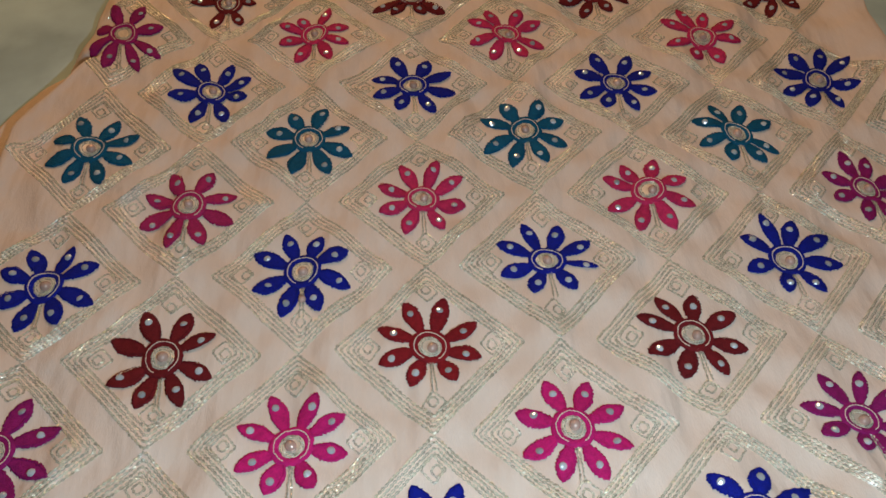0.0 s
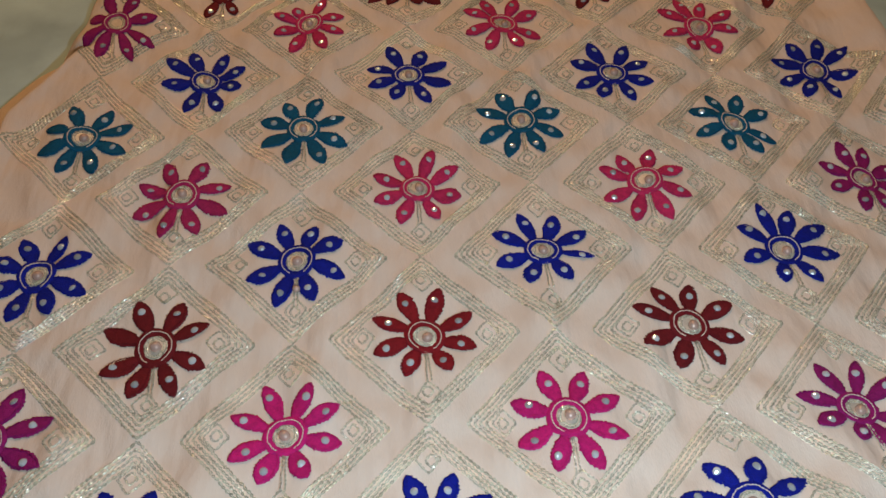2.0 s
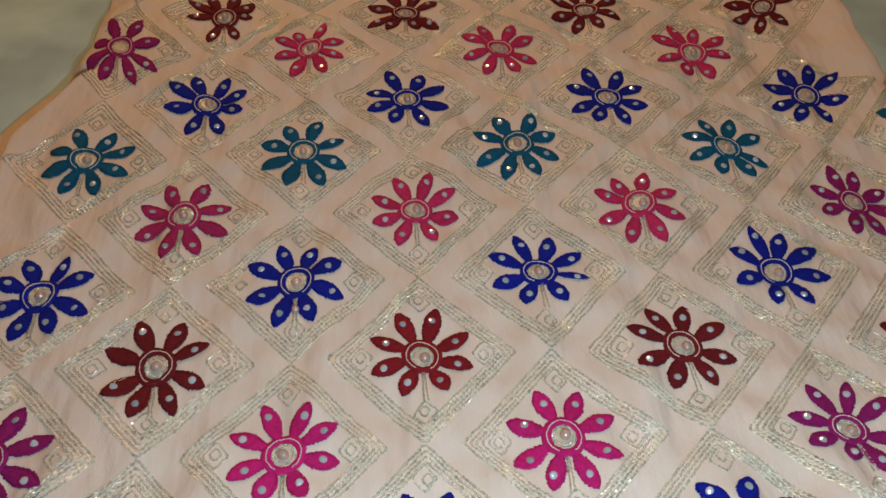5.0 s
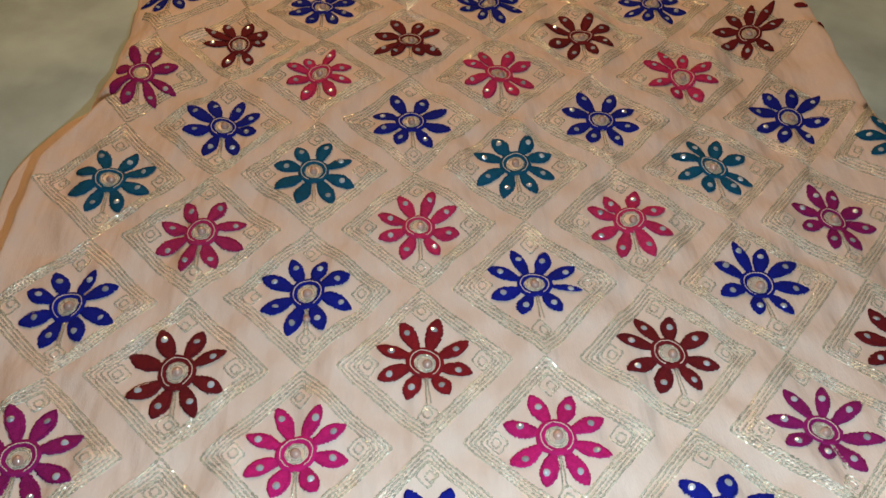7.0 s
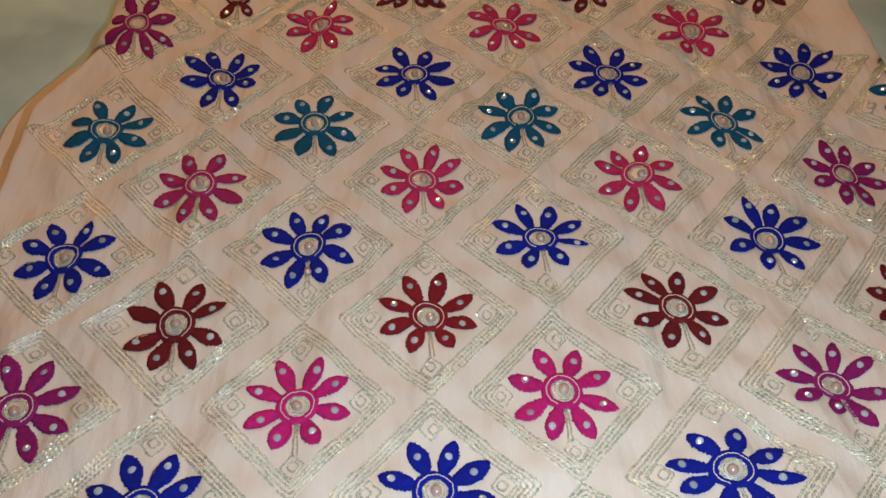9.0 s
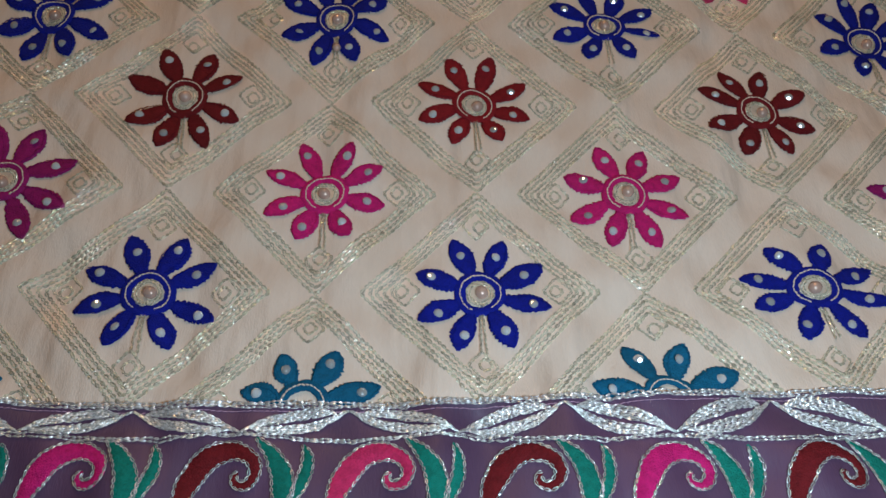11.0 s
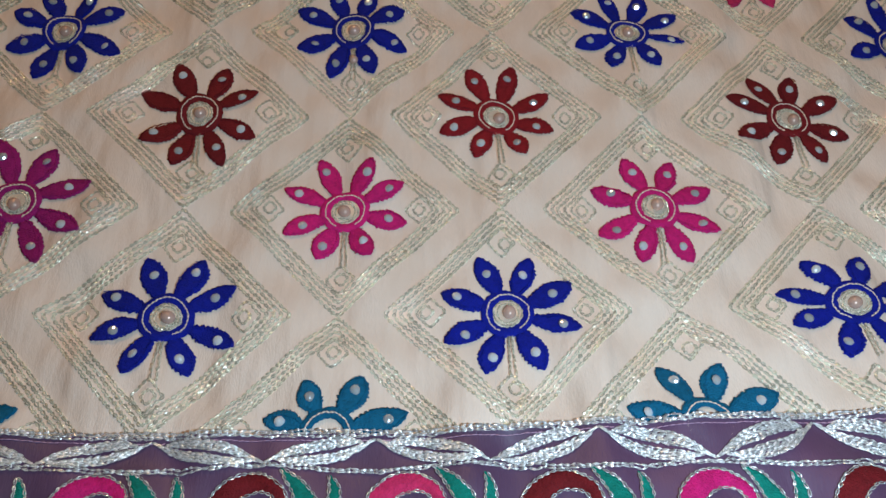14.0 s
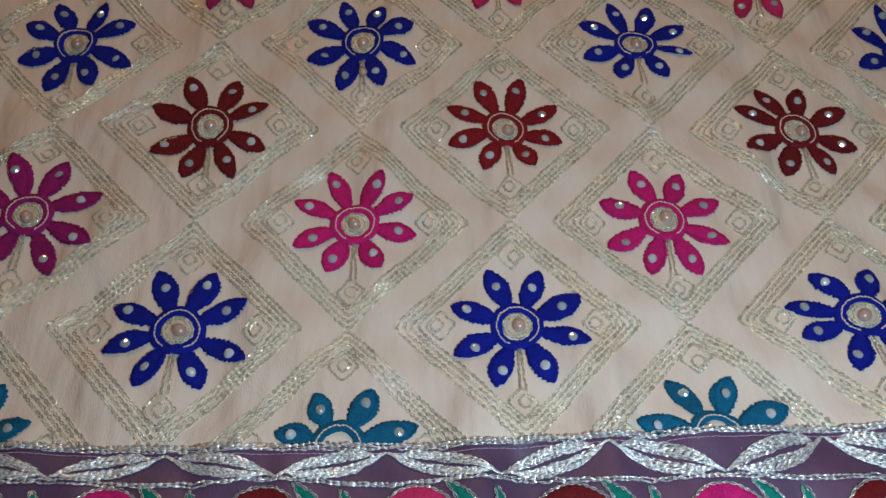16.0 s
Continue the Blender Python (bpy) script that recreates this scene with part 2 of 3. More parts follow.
class Stitches:
    """Chain stitching gathered into one mesh."""

    def __init__(self):
        self.v, self.f, self.n = [], [], 0

    def run(self, path, step=0.0026, wide=0.0022, high=0.0008, lift=0.0001, closed=False, wobble=0.00012, keep=None, slant=0.0, jitter=0.1, bows=(0.0,)):
        path = np.asarray(path, float)
        if closed:
            path = np.vstack([path, path[:1]])
        run = np.r_[0, np.cumsum(np.hypot(*np.diff(path, axis=0).T))]
        count = max(1, int(round(run[-1] / step)))
        at = (np.arange(count + 1) + (0 if closed else rng.uniform(-0.5, 0.5))) * run[-1] / count
        at = np.clip(at + rng.normal(0, 0.08 * step, count + 1), 0, run[-1])
        if closed:
            at[[0, -1]] = 0, run[-1]
        ends = np.c_[np.interp(at, run, path[:, 0]), np.interp(at, run, path[:, 1])]
        ends[1:-1] += rng.normal(0, wobble, (count - 1, 2))
        p0, p1 = ends[:-1], ends[1:]
        mid = (p0 + p1) / 2
        ok = np.ones(count, bool) if keep is None else keep(mid[:, 0], mid[:, 1])
        p0, p1 = p0[ok], p1[ok]
        if len(p0):
            for bow in bows:
                self.strand(p0, p1, bow, slant + rng.normal(0, jitter, len(p0)), wide, high, lift)

    def strand(self, p0, p1, bow, slant, wide, high, lift):
        m, d = len(p0), p1 - p0
        nrm = np.c_[-d[:, 1], d[:, 0]] / (np.hypot(d[:, 0], d[:, 1])[:, None] + 1e-9)
        size = np.hypot(d[:, 0], d[:, 1])
        across = bow * BOW[None] * rng.uniform(0.8, 1.2, (m, 1)) + (ALONG[None] - 0.5) * (size * slant)[:, None]
        turn = rng.normal(0, 0.5, m)[:, None, None] + np.array((0.785, 2.356, 3.927, 5.498))[None, None]
        rad = wide / 2 * FULL[None, :, None] * rng.uniform(0.85, 1.15, (m, 1, 1))
        side = across[..., None] + np.cos(turn) * rad
        centre = p0[:, None] + d[:, None] * ALONG[None, :, None]
        xy = centre[:, :, None] + nrm[:, None, None] * side[..., None]
        up = high * (RISE[None] * rng.uniform(0.7, 1.3, (m, 1)) + rng.normal(0, 0.25, (m, 1)) * (ALONG[None] - 0.5))[..., None] + np.sin(turn) * rad
        x, y = xy[..., 0].ravel(), xy[..., 1].ravel()
        self.v.append(np.c_[x, y, lie(x, y) + lift + up.ravel()])
        self.f.append((self.n + 16 * np.arange(m)[:, None, None] + TUBE[None]).reshape(-1, 4))
        self.n += 16 * m

    def double(self, path, side=0.0004, closed=False, slant=0.0, **kw):
        """A chain of loops: the two strands of every link part and meet again."""
        self.run(path, closed=closed, slant=slant, bows=(side, -side), **kw)

    def make(self, name, mat, parent, label="", origin=(0, 0, 0)):
        if not self.n:
            return None
        return linked(name, np.vstack(self.v), np.vstack(self.f), mat, parent, label, origin)


def border_top(x):
    x = np.asarray(x, float)
    return 0.002 + 0.0056 * smooth(x, -0.07, 0.1) - 0.004 * smooth(x, 0.13, 0.2) + 0.0004 * np.sin(60 * x)


def past_border(x, y):
    return y > border_top(x) - 0.001


# diamonds of four rows of chain stitch, with small nested diamonds in their corners
A, B = 0.0506, 0.0531


def rhomb(cs, ct, a, b, n=8, sx=0.0, sy=0.0):
    corners = [(a, 0), (0, b), (-a, 0), (0, -b)]
    out = []
    for (x0, y0), (x1, y1) in zip(corners, corners[1:] + corners[:1]):
        for i in range(n):
            k = i / n
            out.append(pulled(cs + sx + x0 + (x1 - x0) * k, ct + sy + y0 + (y1 - y0) * k))
    return out


def diamond(u, r):
    cs, ct = u * W / 2, r * H / 2
    cx, cy = pulled(cs, ct)
    origin = (cx, cy, float(lie(cx, cy)))
    keep = past_border if r < 2 else (lambda x, y: (x < 0.345) & (x > left_edge(y) + 0.006)) if r > 6 else None
    ob = None
    for k in range(4):
        band, s = Stitches(), 1 - 0.061 * k
        band.double(rhomb(cs, ct, A * s, B * s), closed=True, keep=keep, side=0.0005, step=0.0024, wide=0.0008, high=0.0004)
        made = band.make("chain_line" if ob else "diamond_outline", M_THREAD, ob or fabric, origin=origin)
        ob = ob or made
    if ob is None:
        return
    for sx, sy in ((0.0325, 0), (-0.0325, 0), (0, 0.0345), (0, -0.0345)):
        small = Stitches()
        for a, b in ((0.0062, 0.0074), (0.0031, 0.0037)):
            small.double(rhomb(cs, ct, a, b, 3, sx + rng.normal(0, 0.0006), sy + rng.normal(0, 0.0006)), step=0.0021, wide=0.0006, high=0.0004, closed=True, keep=keep)
        small.make("corner_motif", M_THREAD, ob, origin=origin)


# ---- flowers ----
TURNS = [22.5 + 45 * k for k in range(8)]
# each flower's petals as sewn: bearing in degrees and length in mm, from the upper right round to the upper left
PETALS = {}
PETALS[0] = {
    -1: [(28, 27.1), (72, 31.3), None, None, None, None, (286, 25.2), (336, 24.1)],
    1: [(21, 26.8), (67, 32.8), None, None, None, None, (285, 29.7), (330, 28.8)],
}
PETALS[1] = {
    -2: [(21, 30.9), (61, 29.9), (113, 30.5), (154, 27.1), (208, 27.5), (252, 29.7), (293, 30.3), (337, 31.0)],
    0: [(22, 29.2), (63, 30.7), (105, 30.1), (153, 28.4), (201, 29.6), (241, 29.8), (289, 28.6), (337, 29.1)],
    2: [(22, 24.5), (68, 32.1), (100, 34.2), (145, 28.3), (201, 27.0), (250, 29.9), (279, 31.7), (323, 26.9)],
}
PETALS[2] = {
    -3: [(20, 31.3), (66, 31.5), (116, 33.5), (153, 34.3), None, None, None, (337, 34.0)],
    -1: [(23, 29.4), (58, 30.1), (101, 27.4), (153, 26.3), (205, 26.8), (244, 28.7), (294, 29.9), (337, 31.5)],
    1: [(24, 30.9), (66, 30.1), (113, 29.7), (156, 30.5), (199, 29.2), (244, 28.8), (293, 29.3), (340, 30.5)],
    3: [(20, 29.9), (58, 30.5), None, None, (196, 19.4), (248, 26.1), (287, 29.6), (332, 28.8)],
}
PETALS[3] = {
    -2: [(20, 31.1), (63, 29.1), (118, 31.0), (155, 32.8), (196, 31.4), (237, 30.0), (294, 32.0), (335, 32.4)],
    0: [(17, 32.8), (61, 29.7), (107, 27.8), (151, 25.9), (205, 26.3), (250, 28.8), (295, 30.4), (335, 31.4)],
    2: [(14, 27.9), (64, 28.5), (112, 28.8), (156, 28.6), (203, 28.3), (247, 29.6), (296, 31.2), (334, 31.6)],
}
PETALS[4] = {
    -3: [None, (62, 30.4), (115, 31.9), (154, 29.7), (197, 31.1), (243, 28.3), (292, 27.5), None],
    -1: [None, (61, 29.3), (111, 28.8), (160, 31.1), (199, 32.6), (245, 30.1), (296, 32.0), None],
    1: [None, (64, 30.3), (103, 29.4), (149, 26.2), (205, 25.7), (249, 29.9), (296, 31.2), None],
    3: [(22, 30.9), (60, 34.7), (101, 31.2), (151, 29.0), (196, 25.3), (254, 26.7), (311, 29.4), (349, 35.3)],
}
PETALS[5] = {
    -2: [(23, 30.3), (70, 29.3), (117, 31.3), (158, 33.1), (194, 33.9), (243, 30.7), (290, 28.6), (334, 30.8)],
    0: [(19, 33.3), (58, 30.6), (104, 27.2), (154, 27.3), (202, 29.9), (248, 28.3), (293, 29.0), (338, 33.6)],
    2: [(19, 29.1), (68, 28.4), (119, 29.9), (162, 33.6), (201, 33.7), (242, 31.4), (296, 29.1), (333, 27.6)],
    4: [(21, 29.7), (67, 26.5), None, (166, 30.8), (199, 29.4), (253, 23.3), (305, 27.7), (349, 32.7)],
}
PETALS[6] = {
    -3: [(25, 30.5), (64, 31.0), (114, 30.5), (159, 31.8), (201, 30.4), (240, 28.5), (288, 25.6), (337, 30.2)],
    -1: [(20, 31.5), (69, 28.2), (120, 32.7), (156, 34.6), (195, 35.2), (236, 31.2), (288, 29.8), (332, 27.6)],
    1: [(27, 30.8), (67, 29.8), (117, 29.6), (160, 33.1), (200, 34.0), (239, 33.2), (297, 31.8), (334, 31.0)],
    3: [(21, 29.9), (66, 29.2), (124, 29.8), (157, 30.3), (203, 27.0), (251, 28.2), (301, 30.2), (337, 30.4)],
}
PETALS[7] = {
    -2: [(21, 32.2), (61, 28.9), (104, 25.0), (157, 32.7), (200, 31.3), (260, 28.8), (306, 35.5), (338, 33.8)],
    0: [(23, 31.1), (65, 30.0), (108, 30.5), (152, 29.7), (204, 26.6), (248, 29.7), (293, 30.9), (335, 33.8)],
    2: [(26, 36.5), (63, 31.7), (110, 28.8), (158, 29.4), (205, 29.2), (244, 30.4), (298, 30.7), (339, 34.6)],
    4: [(20, 36.1), (51, 42.1), (100, 28.7), (163, 29.9), (208, 31.6), (246, 32.0), (296, 30.8), (336, 30.9)],
}
PETALS[8] = {
    -3: [(14, 37.4), (78, 28.6), (133, 42.8), (157, 47.1), (188, 41.9), (225, 28.9), (300, 27.1), (339, 42.0)],
    -1: [(20, 31.3), (74, 26.0), (122, 30.1), (159, 35.8), (200, 35.5), (241, 28.3), (287, 27.1), (327, 21.2)],
    1: [(25, 30.9), (63, 30.5), (122, 30.8), (160, 33.1), (204, 33.9), (244, 31.3), (300, 31.9), (335, 31.5)],
    3: [(17, 32.6), (58, 33.1), (105, 28.3), (163, 30.7), (205, 28.0), (251, 30.8), (310, 34.4), (343, 37.2)],
}
PETALS[9] = {
    -2: [(11, 35.4), (41, 30.6), (78, 20.5), (156, 26.9), (199, 29.6), (284, 31.0), (313, 44.5), (335, 40.0)],
    0: [(20, 30.5), (61, 29.2), (125, 31.1), (159, 24.0), (211, 29.0), (240, 34.4), (294, 32.1), (333, 33.8)],
    2: [(23, 34.3), (67, 28.8), (121, 29.3), (163, 30.0), (203, 33.3), (245, 32.3), (300, 32.8), (338, 34.8)],
    4: [(19, 46.9), (38, 55.9), (62, 40.4), (150, 27.6), (199, 35.8), (236, 36.4), (279, 30.3), (335, 29.2)],
}


def sewn(u, r):
    """Bearing and length of each petal in metres, and the slant of the whole motif as two axes."""
    given = PETALS.get(r, {}).get(u, [None] * 8)
    out, a, b = [], [], []
    for turn, g in zip(TURNS, given):
        if g:
            out.append((g[0], g[1] / 1000))
            a.append((0.0292 * math.sin(math.radians(turn)), 0.0292 * math.cos(math.radians(turn)), 1))
            b.append((g[1] / 1000 * math.sin(math.radians(g[0])), g[1] / 1000 * math.cos(math.radians(g[0]))))
        else:
            out.append((turn + rng.normal(0, 2.5), 0.0292 * rng.normal(1, 0.035)))
    axes = np.eye(2)
    if len(a) >= 6:
        axes = np.linalg.lstsq(np.array(a), np.array(b), rcond=None)[0][:2].T
        axes = np.eye(2) + 0.85 * (axes - np.eye(2))
    return out, axes



def outline_mesh(loop, lift, thick, frame_at):
    """A padded patch: outline ring low, inner ring high, closed over a centre line point."""
    loop = np.asarray(loop)
    mid = loop.mean(0)
    even = sum(np.roll(loop, k, 0) for k in range(-2, 3)) / 5
    inner = mid + (even - mid) * 0.82
    core = mid + (even - mid) * 0.4
    n = len(loop)
    rings = [(loop, 0.0), (loop, thick * 0.55), (inner, thick), (core, thick * 1.12)]
    verts = []
    for ring, h in rings:
        verts.append(on_cloth(frame_at(ring), lift + h))
    top = on_cloth(frame_at(mid[None]), lift + thick * 1.15)
    v = np.vstack(verts + [top])
    f = []
    for k in range(3):
        for i in range(n):
            j = (i + 1) % n
            f.append((k * n + i, k * n + j, (k + 1) * n + j, (k + 1) * n + i))
    f += [(3 * n + i, 3 * n + (i + 1) % n, 4 * n) for i in range(n)]
    return v, f


def petal_loop(angle, length, wide, root, bend):
    """Pointed oval with a stitched, slightly ragged rim."""
    n = 34
    k = np.linspace(0, 1, n)
    prof = np.sin(np.pi * np.clip(0.1 + 0.9 * k, 0, 1) ** 0.95) ** 0.76 * (0.62 + 0.54 * k)
    prof[-1], prof[0] = 0, 0.24
    r = root + (length - root) * k
    side = wide / 2 * prof
    jag = lambda: (rng.normal(0, 0.00022, n) + 0.00022 * np.where(np.arange(n) % 3 == 0, 1.2, -0.6)) * (k < 0.97) * (k > 0.12)
    off = bend * np.sin(np.pi * k) * 0.001
    left = np.c_[off - side + jag(), r + jag() * 0.5]
    right = np.c_[off + side + jag(), r + jag() * 0.5][::-1][1:]
    pts = np.vstack([left, right])
    c, s = math.cos(math.radians(angle)), math.sin(math.radians(angle))
    return np.c_[pts[:, 0] * c + pts[:, 1] * s, -pts[:, 0] * s + pts[:, 1] * c][::-1]


def annulus(r0, r1, h, lift, frame_at, n=40, rag=0.0):
    a = np.arange(n) * 2 * np.pi / n
    rows = []
    for r, z in ((r0, 0.0), (r0 + (r1 - r0) * 0.15, h), (r0 + (r1 - r0) * 0.85, h), (r1, 0.0)):
        rr = r + rng.normal(0, rag, n)
        rows.append(on_cloth(frame_at(np.c_[np.cos(a) * rr, np.sin(a) * rr]), lift + z))
    f = [(k * n + i, (k + 1) * n + i, (k + 1) * n + (i + 1) % n, k * n + (i + 1) % n) for k in range(3) for i in range(n)]
    return np.vstack(rows), f


def gem(cx, cy, radius, height, lift, n=9):
    """A foil-backed stone: girdle, facets and a flat table."""
    t0 = rng.uniform(0, 6)
    a = t0 + np.arange(n) * 2 * np.pi / n
    base = on_cloth([(cx, cy)], lift)[0]
    tx, ty = rng.normal(0, 0.2, 2)
    v = []
    for r, z in ((1.0, 0.0), (0.97, 0.3), (0.66, 0.78), (0.22, 1.0)):
        for q in a:
            dx, dy = radius * r * math.cos(q), radius * r * math.sin(q)
            v.append((base[0] + dx, base[1] + dy, base[2] + z * height + dx * tx + dy * ty))
    v.append((base[0], base[1], base[2] + height))
    f = [(k * n + i, k * n + (i + 1) % n, (k + 1) * n + (i + 1) % n, (k + 1) * n + i) for k in range(3) for i in range(n)]
    f += [(3 * n + i, 3 * n + (i + 1) % n, 4 * n) for i in range(n)]
    return v, f


def dome(cx, cy, rx, ry, rz, lift, turn=0.0):
    base = on_cloth([(cx, cy)], lift)[0]
    v, f, n, m = [], [], 16, 7
    c, s = math.cos(turn), math.sin(turn)
    for i in range(m):
        p = -0.5 + (math.pi / 2 + 0.5) * i / m
        for j in range(n):
            q = 2 * math.pi * j / n
            x, y = rx * math.cos(p) * math.cos(q), ry * math.cos(p) * math.sin(q)
            v.append((base[0] + x * c - y * s, base[1] + x * s + y * c, base[2] + rz * (0.4 + math.sin(p))))
    v.append((base[0], base[1], base[2] + rz * 1.4))
    for i in range(m - 1):
        f += [(i * n + j, i * n + (j + 1) % n, (i + 1) * n + (j + 1) % n, (i + 1) * n + j) for j in range(n)]
    f += [((m - 1) * n + j, (m - 1) * n + (j + 1) % n, m * n) for j in range(n)]
    return v, f


# petals that have lost their stone
LOST = {(-2, 3, 6), (-3, 6, 5), (-3, 6, 6), (-3, 8, 5), (-3, 8, 6), (-3, 8, 7), (-1, 6, 4), (-1, 6, 5), (0, 7, 1), (0, 7, 2), (-2, 5, 2)}


def flower(u, r, colour, bare=False):
    cx, cy = placed(u, r)
    origin = (cx, cy, float(lie(cx, cy)))
    petals, axes = sewn(u, r)
    (ax, bx), (ay, by) = axes.tolist()
    undo = np.linalg.inv(axes)

    def frame_at(p):
        p = np.asarray(p, float)
        return np.c_[cx + ax * p[:, 0] + bx * p[:, 1], cy + ay * p[:, 0] + by * p[:, 1]]

    mat = FELT[colour]
    v, f = annulus(0.0062, 0.0108, 0.0007, 0.0009, frame_at, rag=0.00018)
    ring = linked("flower", v, f, mat, fabric, f"{colour} felt flower with rhinestones and a pearl centre", origin)
    rim = Stitches()
    for k, turn in enumerate(TURNS):
        if r == 0 and 100 < turn < 260:
            continue
        tip = undo @ (petals[k][1] * np.array((math.sin(math.radians(petals[k][0])), math.cos(math.radians(petals[k][0])))))
        ang, length = math.degrees(math.atan2(tip[0], tip[1])), float(np.hypot(*tip))
        wide = 0.005 if (u, r, k) == (1, 4, 2) else 0.0108 * rng.normal(1, 0.06)
        v, f = outline_mesh(petal_loop(ang, length, wide, 0.0088, rng.normal(0, 0.5)), 0.0003 + 0.00025 * (k % 2), 0.0007, frame_at)
        linked("petal", v, f, mat, ring, origin=origin)
        rim.run(frame_at(petal_loop(ang, length - 0.0006, wide * 0.8, 0.0098, 0)), step=0.0017, wide=0.0006, high=0.0002, lift=0.0012, slant=-0.3, jitter=0.2)
        if (u, r, k) in LOST:
            continue
        d = length * rng.uniform(0.68, 0.76)
        a = math.radians(ang + rng.normal(0, 1.5))
        px, py = frame_at([(math.sin(a) * d, math.cos(a) * d)])[0]
        v, f = gem(px, py, 0.0021, 0.0014, 0.0011)
        linked("rhinestone", v, f, M_STONE, ring, origin=origin, shade=False)
    rim.make("petal_stitching", mat, ring, origin=origin)
    # pale running ring, gilt centre and pearl
    bare = bare or r == 0
    a = np.linspace(0, 2 * np.pi, 41)[:-1]
    line = Stitches()
    arc = np.linspace(math.radians(-65), math.radians(245), 40)
    line.run(frame_at(np.c_[np.cos(arc), np.sin(arc)] * 0.0085), step=0.0017, wide=0.0007, high=0.0005, lift=0.0015)
    line.make("ring_stitching", M_CREAM, ring, origin=origin)
    if r > 0:
        v, f = annulus(0.0002, 0.0066, 0.0004, 0.0006, frame_at)
        linked("gilt_centre", v, f, M_DISC, ring, origin=origin)
        coil = Stitches()
        coil.run(frame_at(np.c_[np.cos(a), np.sin(a)] * 0.0056), step=0.0015, wide=0.0009, high=0.0008, lift=0.0008, closed=True)
        coil.run(frame_at(np.c_[np.cos(a), np.sin(a)] * 0.0044), step=0.0014, wide=0.0008, high=0.0007, lift=0.0008, closed=True)
        coil.make("coil_stitching", M_THREAD, ring, origin=origin)
    stem = Stitches()
    for off in (-0.0009, 0.0009):
        stem.double(frame_at(np.c_[np.full(12, off) * np.linspace(0.4, 1.3, 12), np.linspace(-0.006, -0.0285, 12)]), side=0.0003, step=0.0022, wide=0.0005, lift=0.0007, keep=past_border if r < 2 else None)
    stem.make("stem_stitching", M_THREAD, ring, origin=origin)
    if not bare:
        px, py = frame_at([(rng.normal(0.0006, 0.0009), rng.normal(-0.0004, 0.0007))])[0]
        v, f = dome(px, py, 0.003, 0.0027, 0.0026, 0.0008, rng.uniform(0, 3))
        linked("pearl", v, f, M_PEARL, ring, origin=origin)
    if (u, r) == (-1, 4):
        px, py = frame_at([(0.0003, -0.0185)])[0]
        v, f = dome(px, py, 0.0022, 0.0021, 0.002, 0.001)
        linked("pearl", v, f, M_PEARL, ring, "stray pearl on the stem", origin)


ROW_COLOUR = {0: "azure", 1: "blue", 2: "magenta", 3: "maroon", 4: "blue", 5: "pink", 6: "teal", 7: "blue", 8: "pink", 9: "maroon", 10: "blue", 11: "pink", 12: "teal"}
ODD_ONES = {(0, 3): "red", (-2, 5): "rose", (-3, 2): "plum", (3, 2): "plum", (4, 5): "plum", (-3, 8): "plum"}
for r in range(0, 12):
    first = -3 if r % 2 == 0 else -2
    for u in range(first, 6, 2):
        if u == 5 and r not in (0, 2, 4, 6):
            continue
        flower(u, r, ODD_ONES.get((u, r), ROW_COLOUR[r]), bare=(u, r) == (-3, 8))
        diamond(u, r)

# tips of a flower that shows at the turned-down edge
for tx, ty, turn, size in ((0.339, 0.505, 300, 0.011), (0.346, 0.478, 250, 0.010)):
    v, f = outline_mesh(petal_loop(turn, size, 0.008, 0.0, 0.0), 0.0004, 0.0007, lambda p: np.asarray(p) + (tx, ty))
    linked("petal", v, f, FELT["maroon"], fabric, "maroon felt petal tip at the turned edge")

# ---- purple border ----
BX0, BX1, BY0 = -0.33, 0.44, -0.094
v, f = sheet(BX0, BX1, BY0, 0.0, 300, 40, 0.0022, border_top)
border = linked("border_band", v, f, M_PURPLE, fabric, "purple border strip with silver leaves and felt scrolls")
LIFT = 0.0026
NODE, PITCH = -0.052, 0.0804


def border_bottom(x):
    return -0.0109 + 0.0009 * np.cos(2 * np.pi * (np.asarray(x, float) + 0.012) / 0.0804)


for name, edge, offs in (("top_braid", border_top, (-0.0009, 0.0, 0.0009)), ("lower_braid", border_bottom, (-0.0005, 0.0005))):
    braid = Stitches()
    xs = np.linspace(BX0, BX1, 240)
    for o in offs:
        braid.double(np.c_[xs, edge(xs) + o], side=0.00028, step=0.0025, wide=0.0005, high=0.0006, lift=LIFT, wobble=0.0003)
    braid.make(name, M_SILVER, border, "silver braid of chain stitch")
run = Stitches()
xs = np.linspace(BX0, BX1, 200)
run.run(np.c_[xs, border_top(xs) - 0.0026], step=0.0022, wide=0.0004, high=0.0003, lift=LIFT - 0.0003, wobble=0.00005)
run.make("running_stitch", M_PINKTHREAD, border)


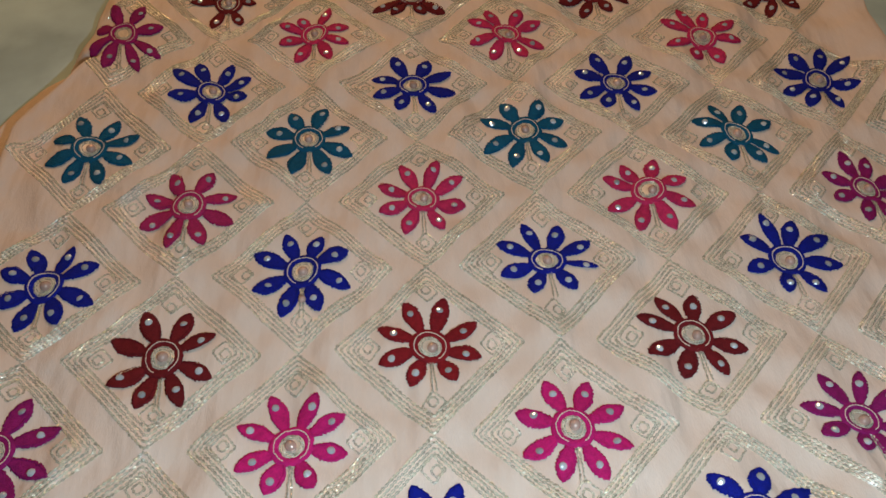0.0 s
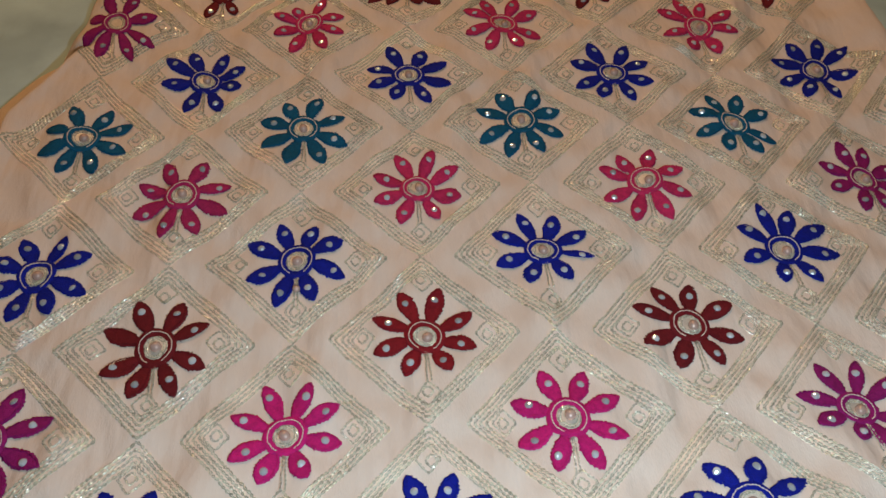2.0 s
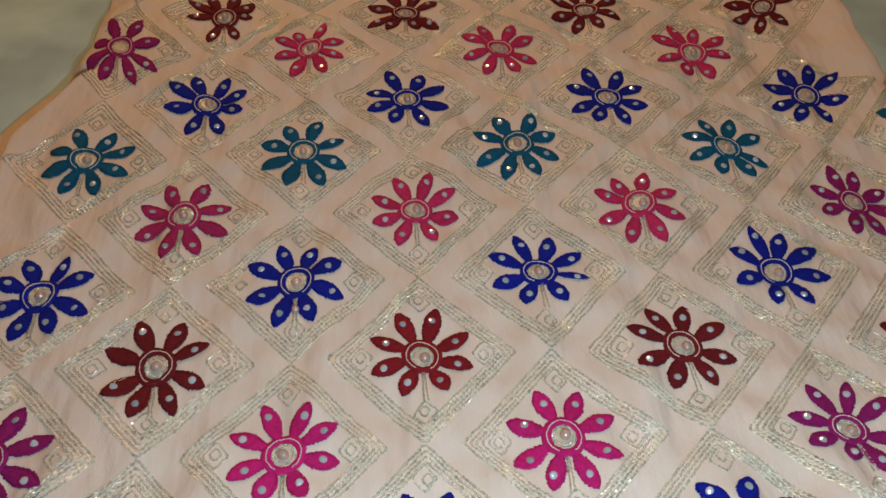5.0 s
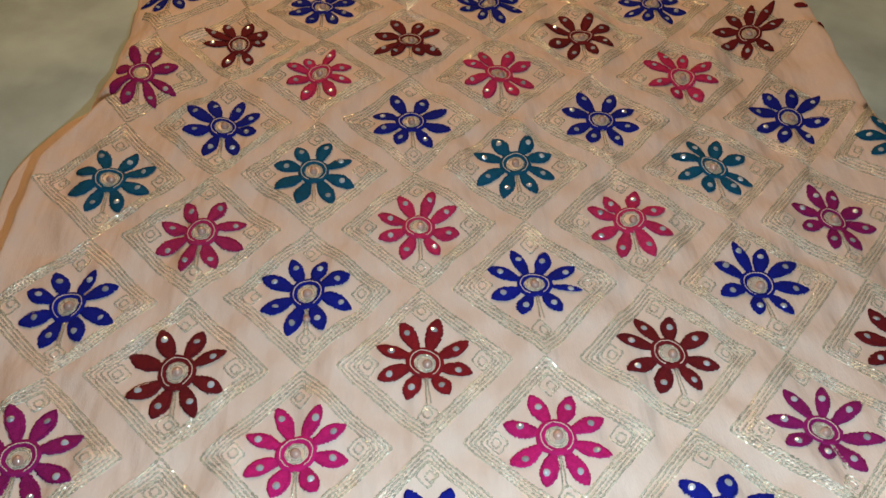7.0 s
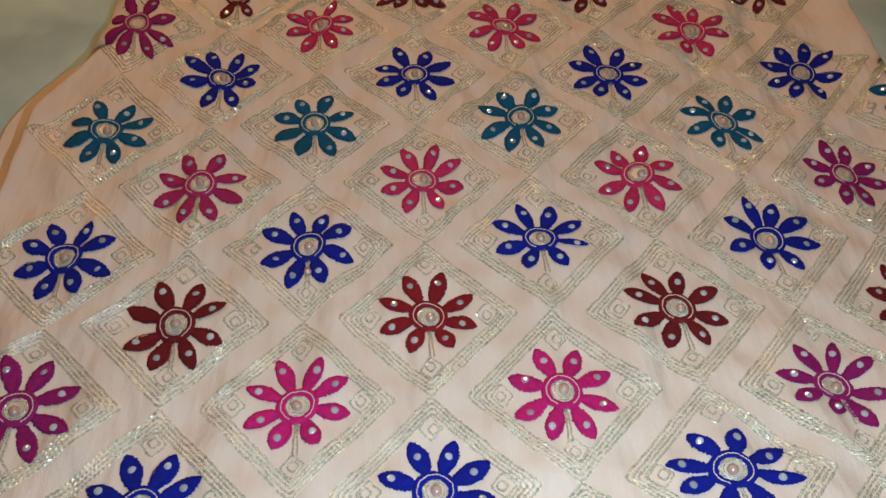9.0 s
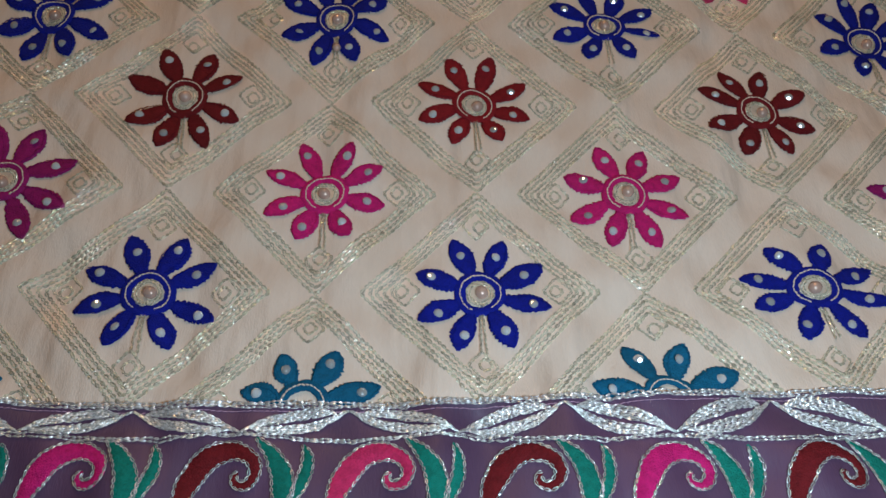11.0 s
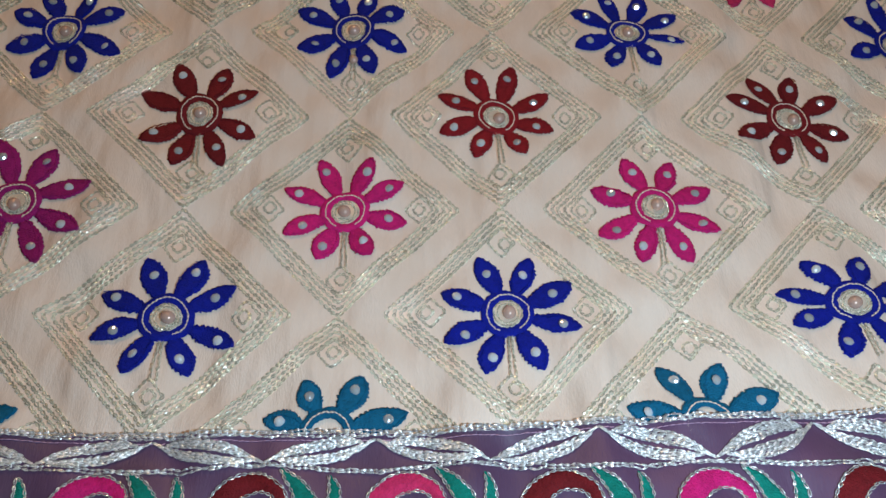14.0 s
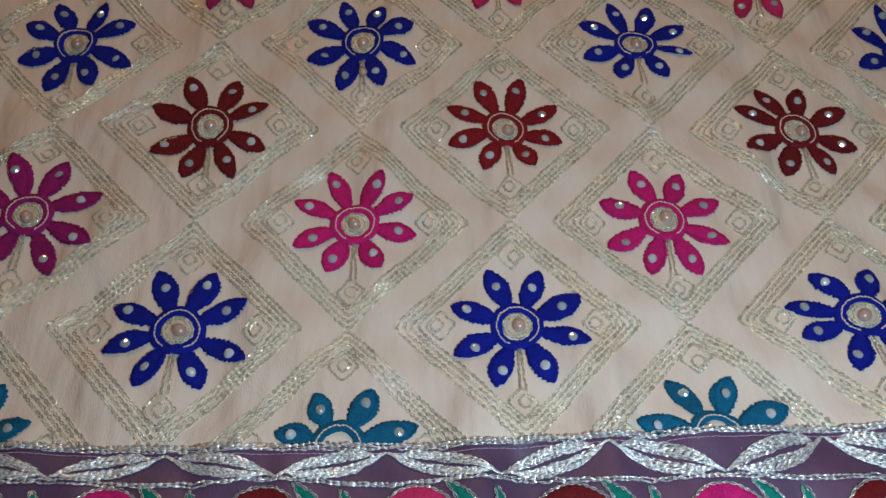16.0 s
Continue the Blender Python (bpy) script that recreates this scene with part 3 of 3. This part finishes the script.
def lobe_leaf(x_low, x_high):
    """A split leaf of chain stitch from a low knot to a high knot of the border."""
    leaf = Stitches()
    for k0, k1, bulge in ((0.0, 0.88, 1), (0.1, 1.0, -1)):
        k = np.linspace(k0, k1, 24)
        e = (k - k0) / (k1 - k0)
        x = x_low + (x_high - x_low) * k
        lo, hi = border_bottom(x) + 0.0009, border_top(x) - 0.0014
        split = 0.03 + 0.9 * k + 0.09 * np.sin(np.pi * e) ** 0.8 * bulge
        rim = 1 - (1 - k) ** 3.2 if bulge > 0 else k ** 3.4
        close = np.clip(np.minimum(e, 1 - e) * 9, 0, 1) if bulge > 0 else np.clip(np.minimum(e * 7, (1 - e) * 9), 0, 1)
        q0, q1 = split, split + (rim - split) * close
        for j in range(10):
            q = q0 + (q1 - q0) * j / 9
            leaf.double(np.c_[x, lo + (hi - lo) * q], side=0.00022, step=0.0026, wide=0.00048, high=0.0005, lift=LIFT, wobble=0.0002, jitter=0.14)
    leaf.make("silver_leaf", M_SILVER, border, "silver chain-stitched split leaf")


for i in range(-3, 5):
    xt = NODE + PITCH * i
    lobe_leaf(xt - 0.0395, xt)
    lobe_leaf(xt + 0.0409, xt)


def ribbon(path, half, mat, name, label):
    """A bent strip of felt with chain stitch along both rims."""
    path, half = np.asarray(path), np.asarray(half)
    d = np.gradient(path, axis=0)
    nrm = np.c_[-d[:, 1], d[:, 0]] / np.hypot(d[:, 0], d[:, 1])[:, None]
    n = len(path)
    cols = [(1.0, 0.0), (0.85, 0.0005), (0.0, 0.0006), (-0.85, 0.0005), (-1.0, 0.0)]
    v = np.vstack([on_cloth(path + nrm * (half * c)[:, None], LIFT - 0.0003 + h) for c, h in cols])
    f = [((k + 1) * n + i, (k + 1) * n + i + 1, k * n + i + 1, k * n + i) for k in range(4) for i in range(n - 1)]
    ob = linked(name, v, f, mat, border, label)
    edge = Stitches()
    for side in (1, -1):
        edge.double(path + nrm * (half * side)[:, None], step=0.0025, wide=0.0005, high=0.0005, lift=LIFT + 0.0003)
    edge.make("edge_stitching", M_SILVER, ob)
    return ob


def scroll(xc, colour):
    top, size = -0.0146, 0.9
    turn = np.linspace(205, -232, 64)
    knots = (-230, -180, -90, 0, 45, 90, 120, 155, 180, 205)
    rad = np.interp(turn, knots, (0.0022, 0.0034, 0.0037, 0.0051, 0.0069, 0.0091, 0.0122, 0.0163, 0.0195, 0.0258))
    half = np.interp(turn, knots, (0.0005, 0.0013, 0.0017, 0.0022, 0.0025, 0.003, 0.004, 0.0048, 0.0048, 0.0028))
    a = np.radians(turn)
    path = np.array((xc + 0.0097, top - 0.0124 * size)) + size * np.c_[np.cos(a) * rad, np.sin(a) * rad]
    ribbon(path, half * size, FELT[colour], "scroll", f"{colour} felt scroll edged with silver chain stitch")
    k = np.linspace(0, 1, 26)
    for px, py, ph in (((0.0135, 0.0195, 0.0245, 0.0265, 0.0245), (0.0008, -0.005, -0.0125, -0.021, -0.036), (0.0005, 0.0026, 0.004, 0.0044, 0.001)),
                       ((0.0325, 0.0347, 0.0347, 0.0318, 0.027), (-0.0015, -0.0065, -0.014, -0.022, -0.031), (0.0004, 0.002, 0.0026, 0.0022, 0.0006))):
        s = np.linspace(0, 1, 5)
        p = np.c_[xc + 0.0015 + size * np.interp(k, s, px), top + 0.0025 + size * np.interp(k, s, py)]
        for _ in range(3):
            p[1:-1] = (p[:-2] + 2 * p[1:-1] + p[2:]) / 4
        ribbon(p, size * np.interp(k, s, ph), FELT["green"], "border_leaf", "sea-green felt leaf edged with silver chain stitch")


for i in range(-5, 9):
    scroll(-0.0443 + 0.0542 * i, "magenta" if i % 2 == 0 and i % 4 else ("pink" if i % 2 == 0 else "maroon"))
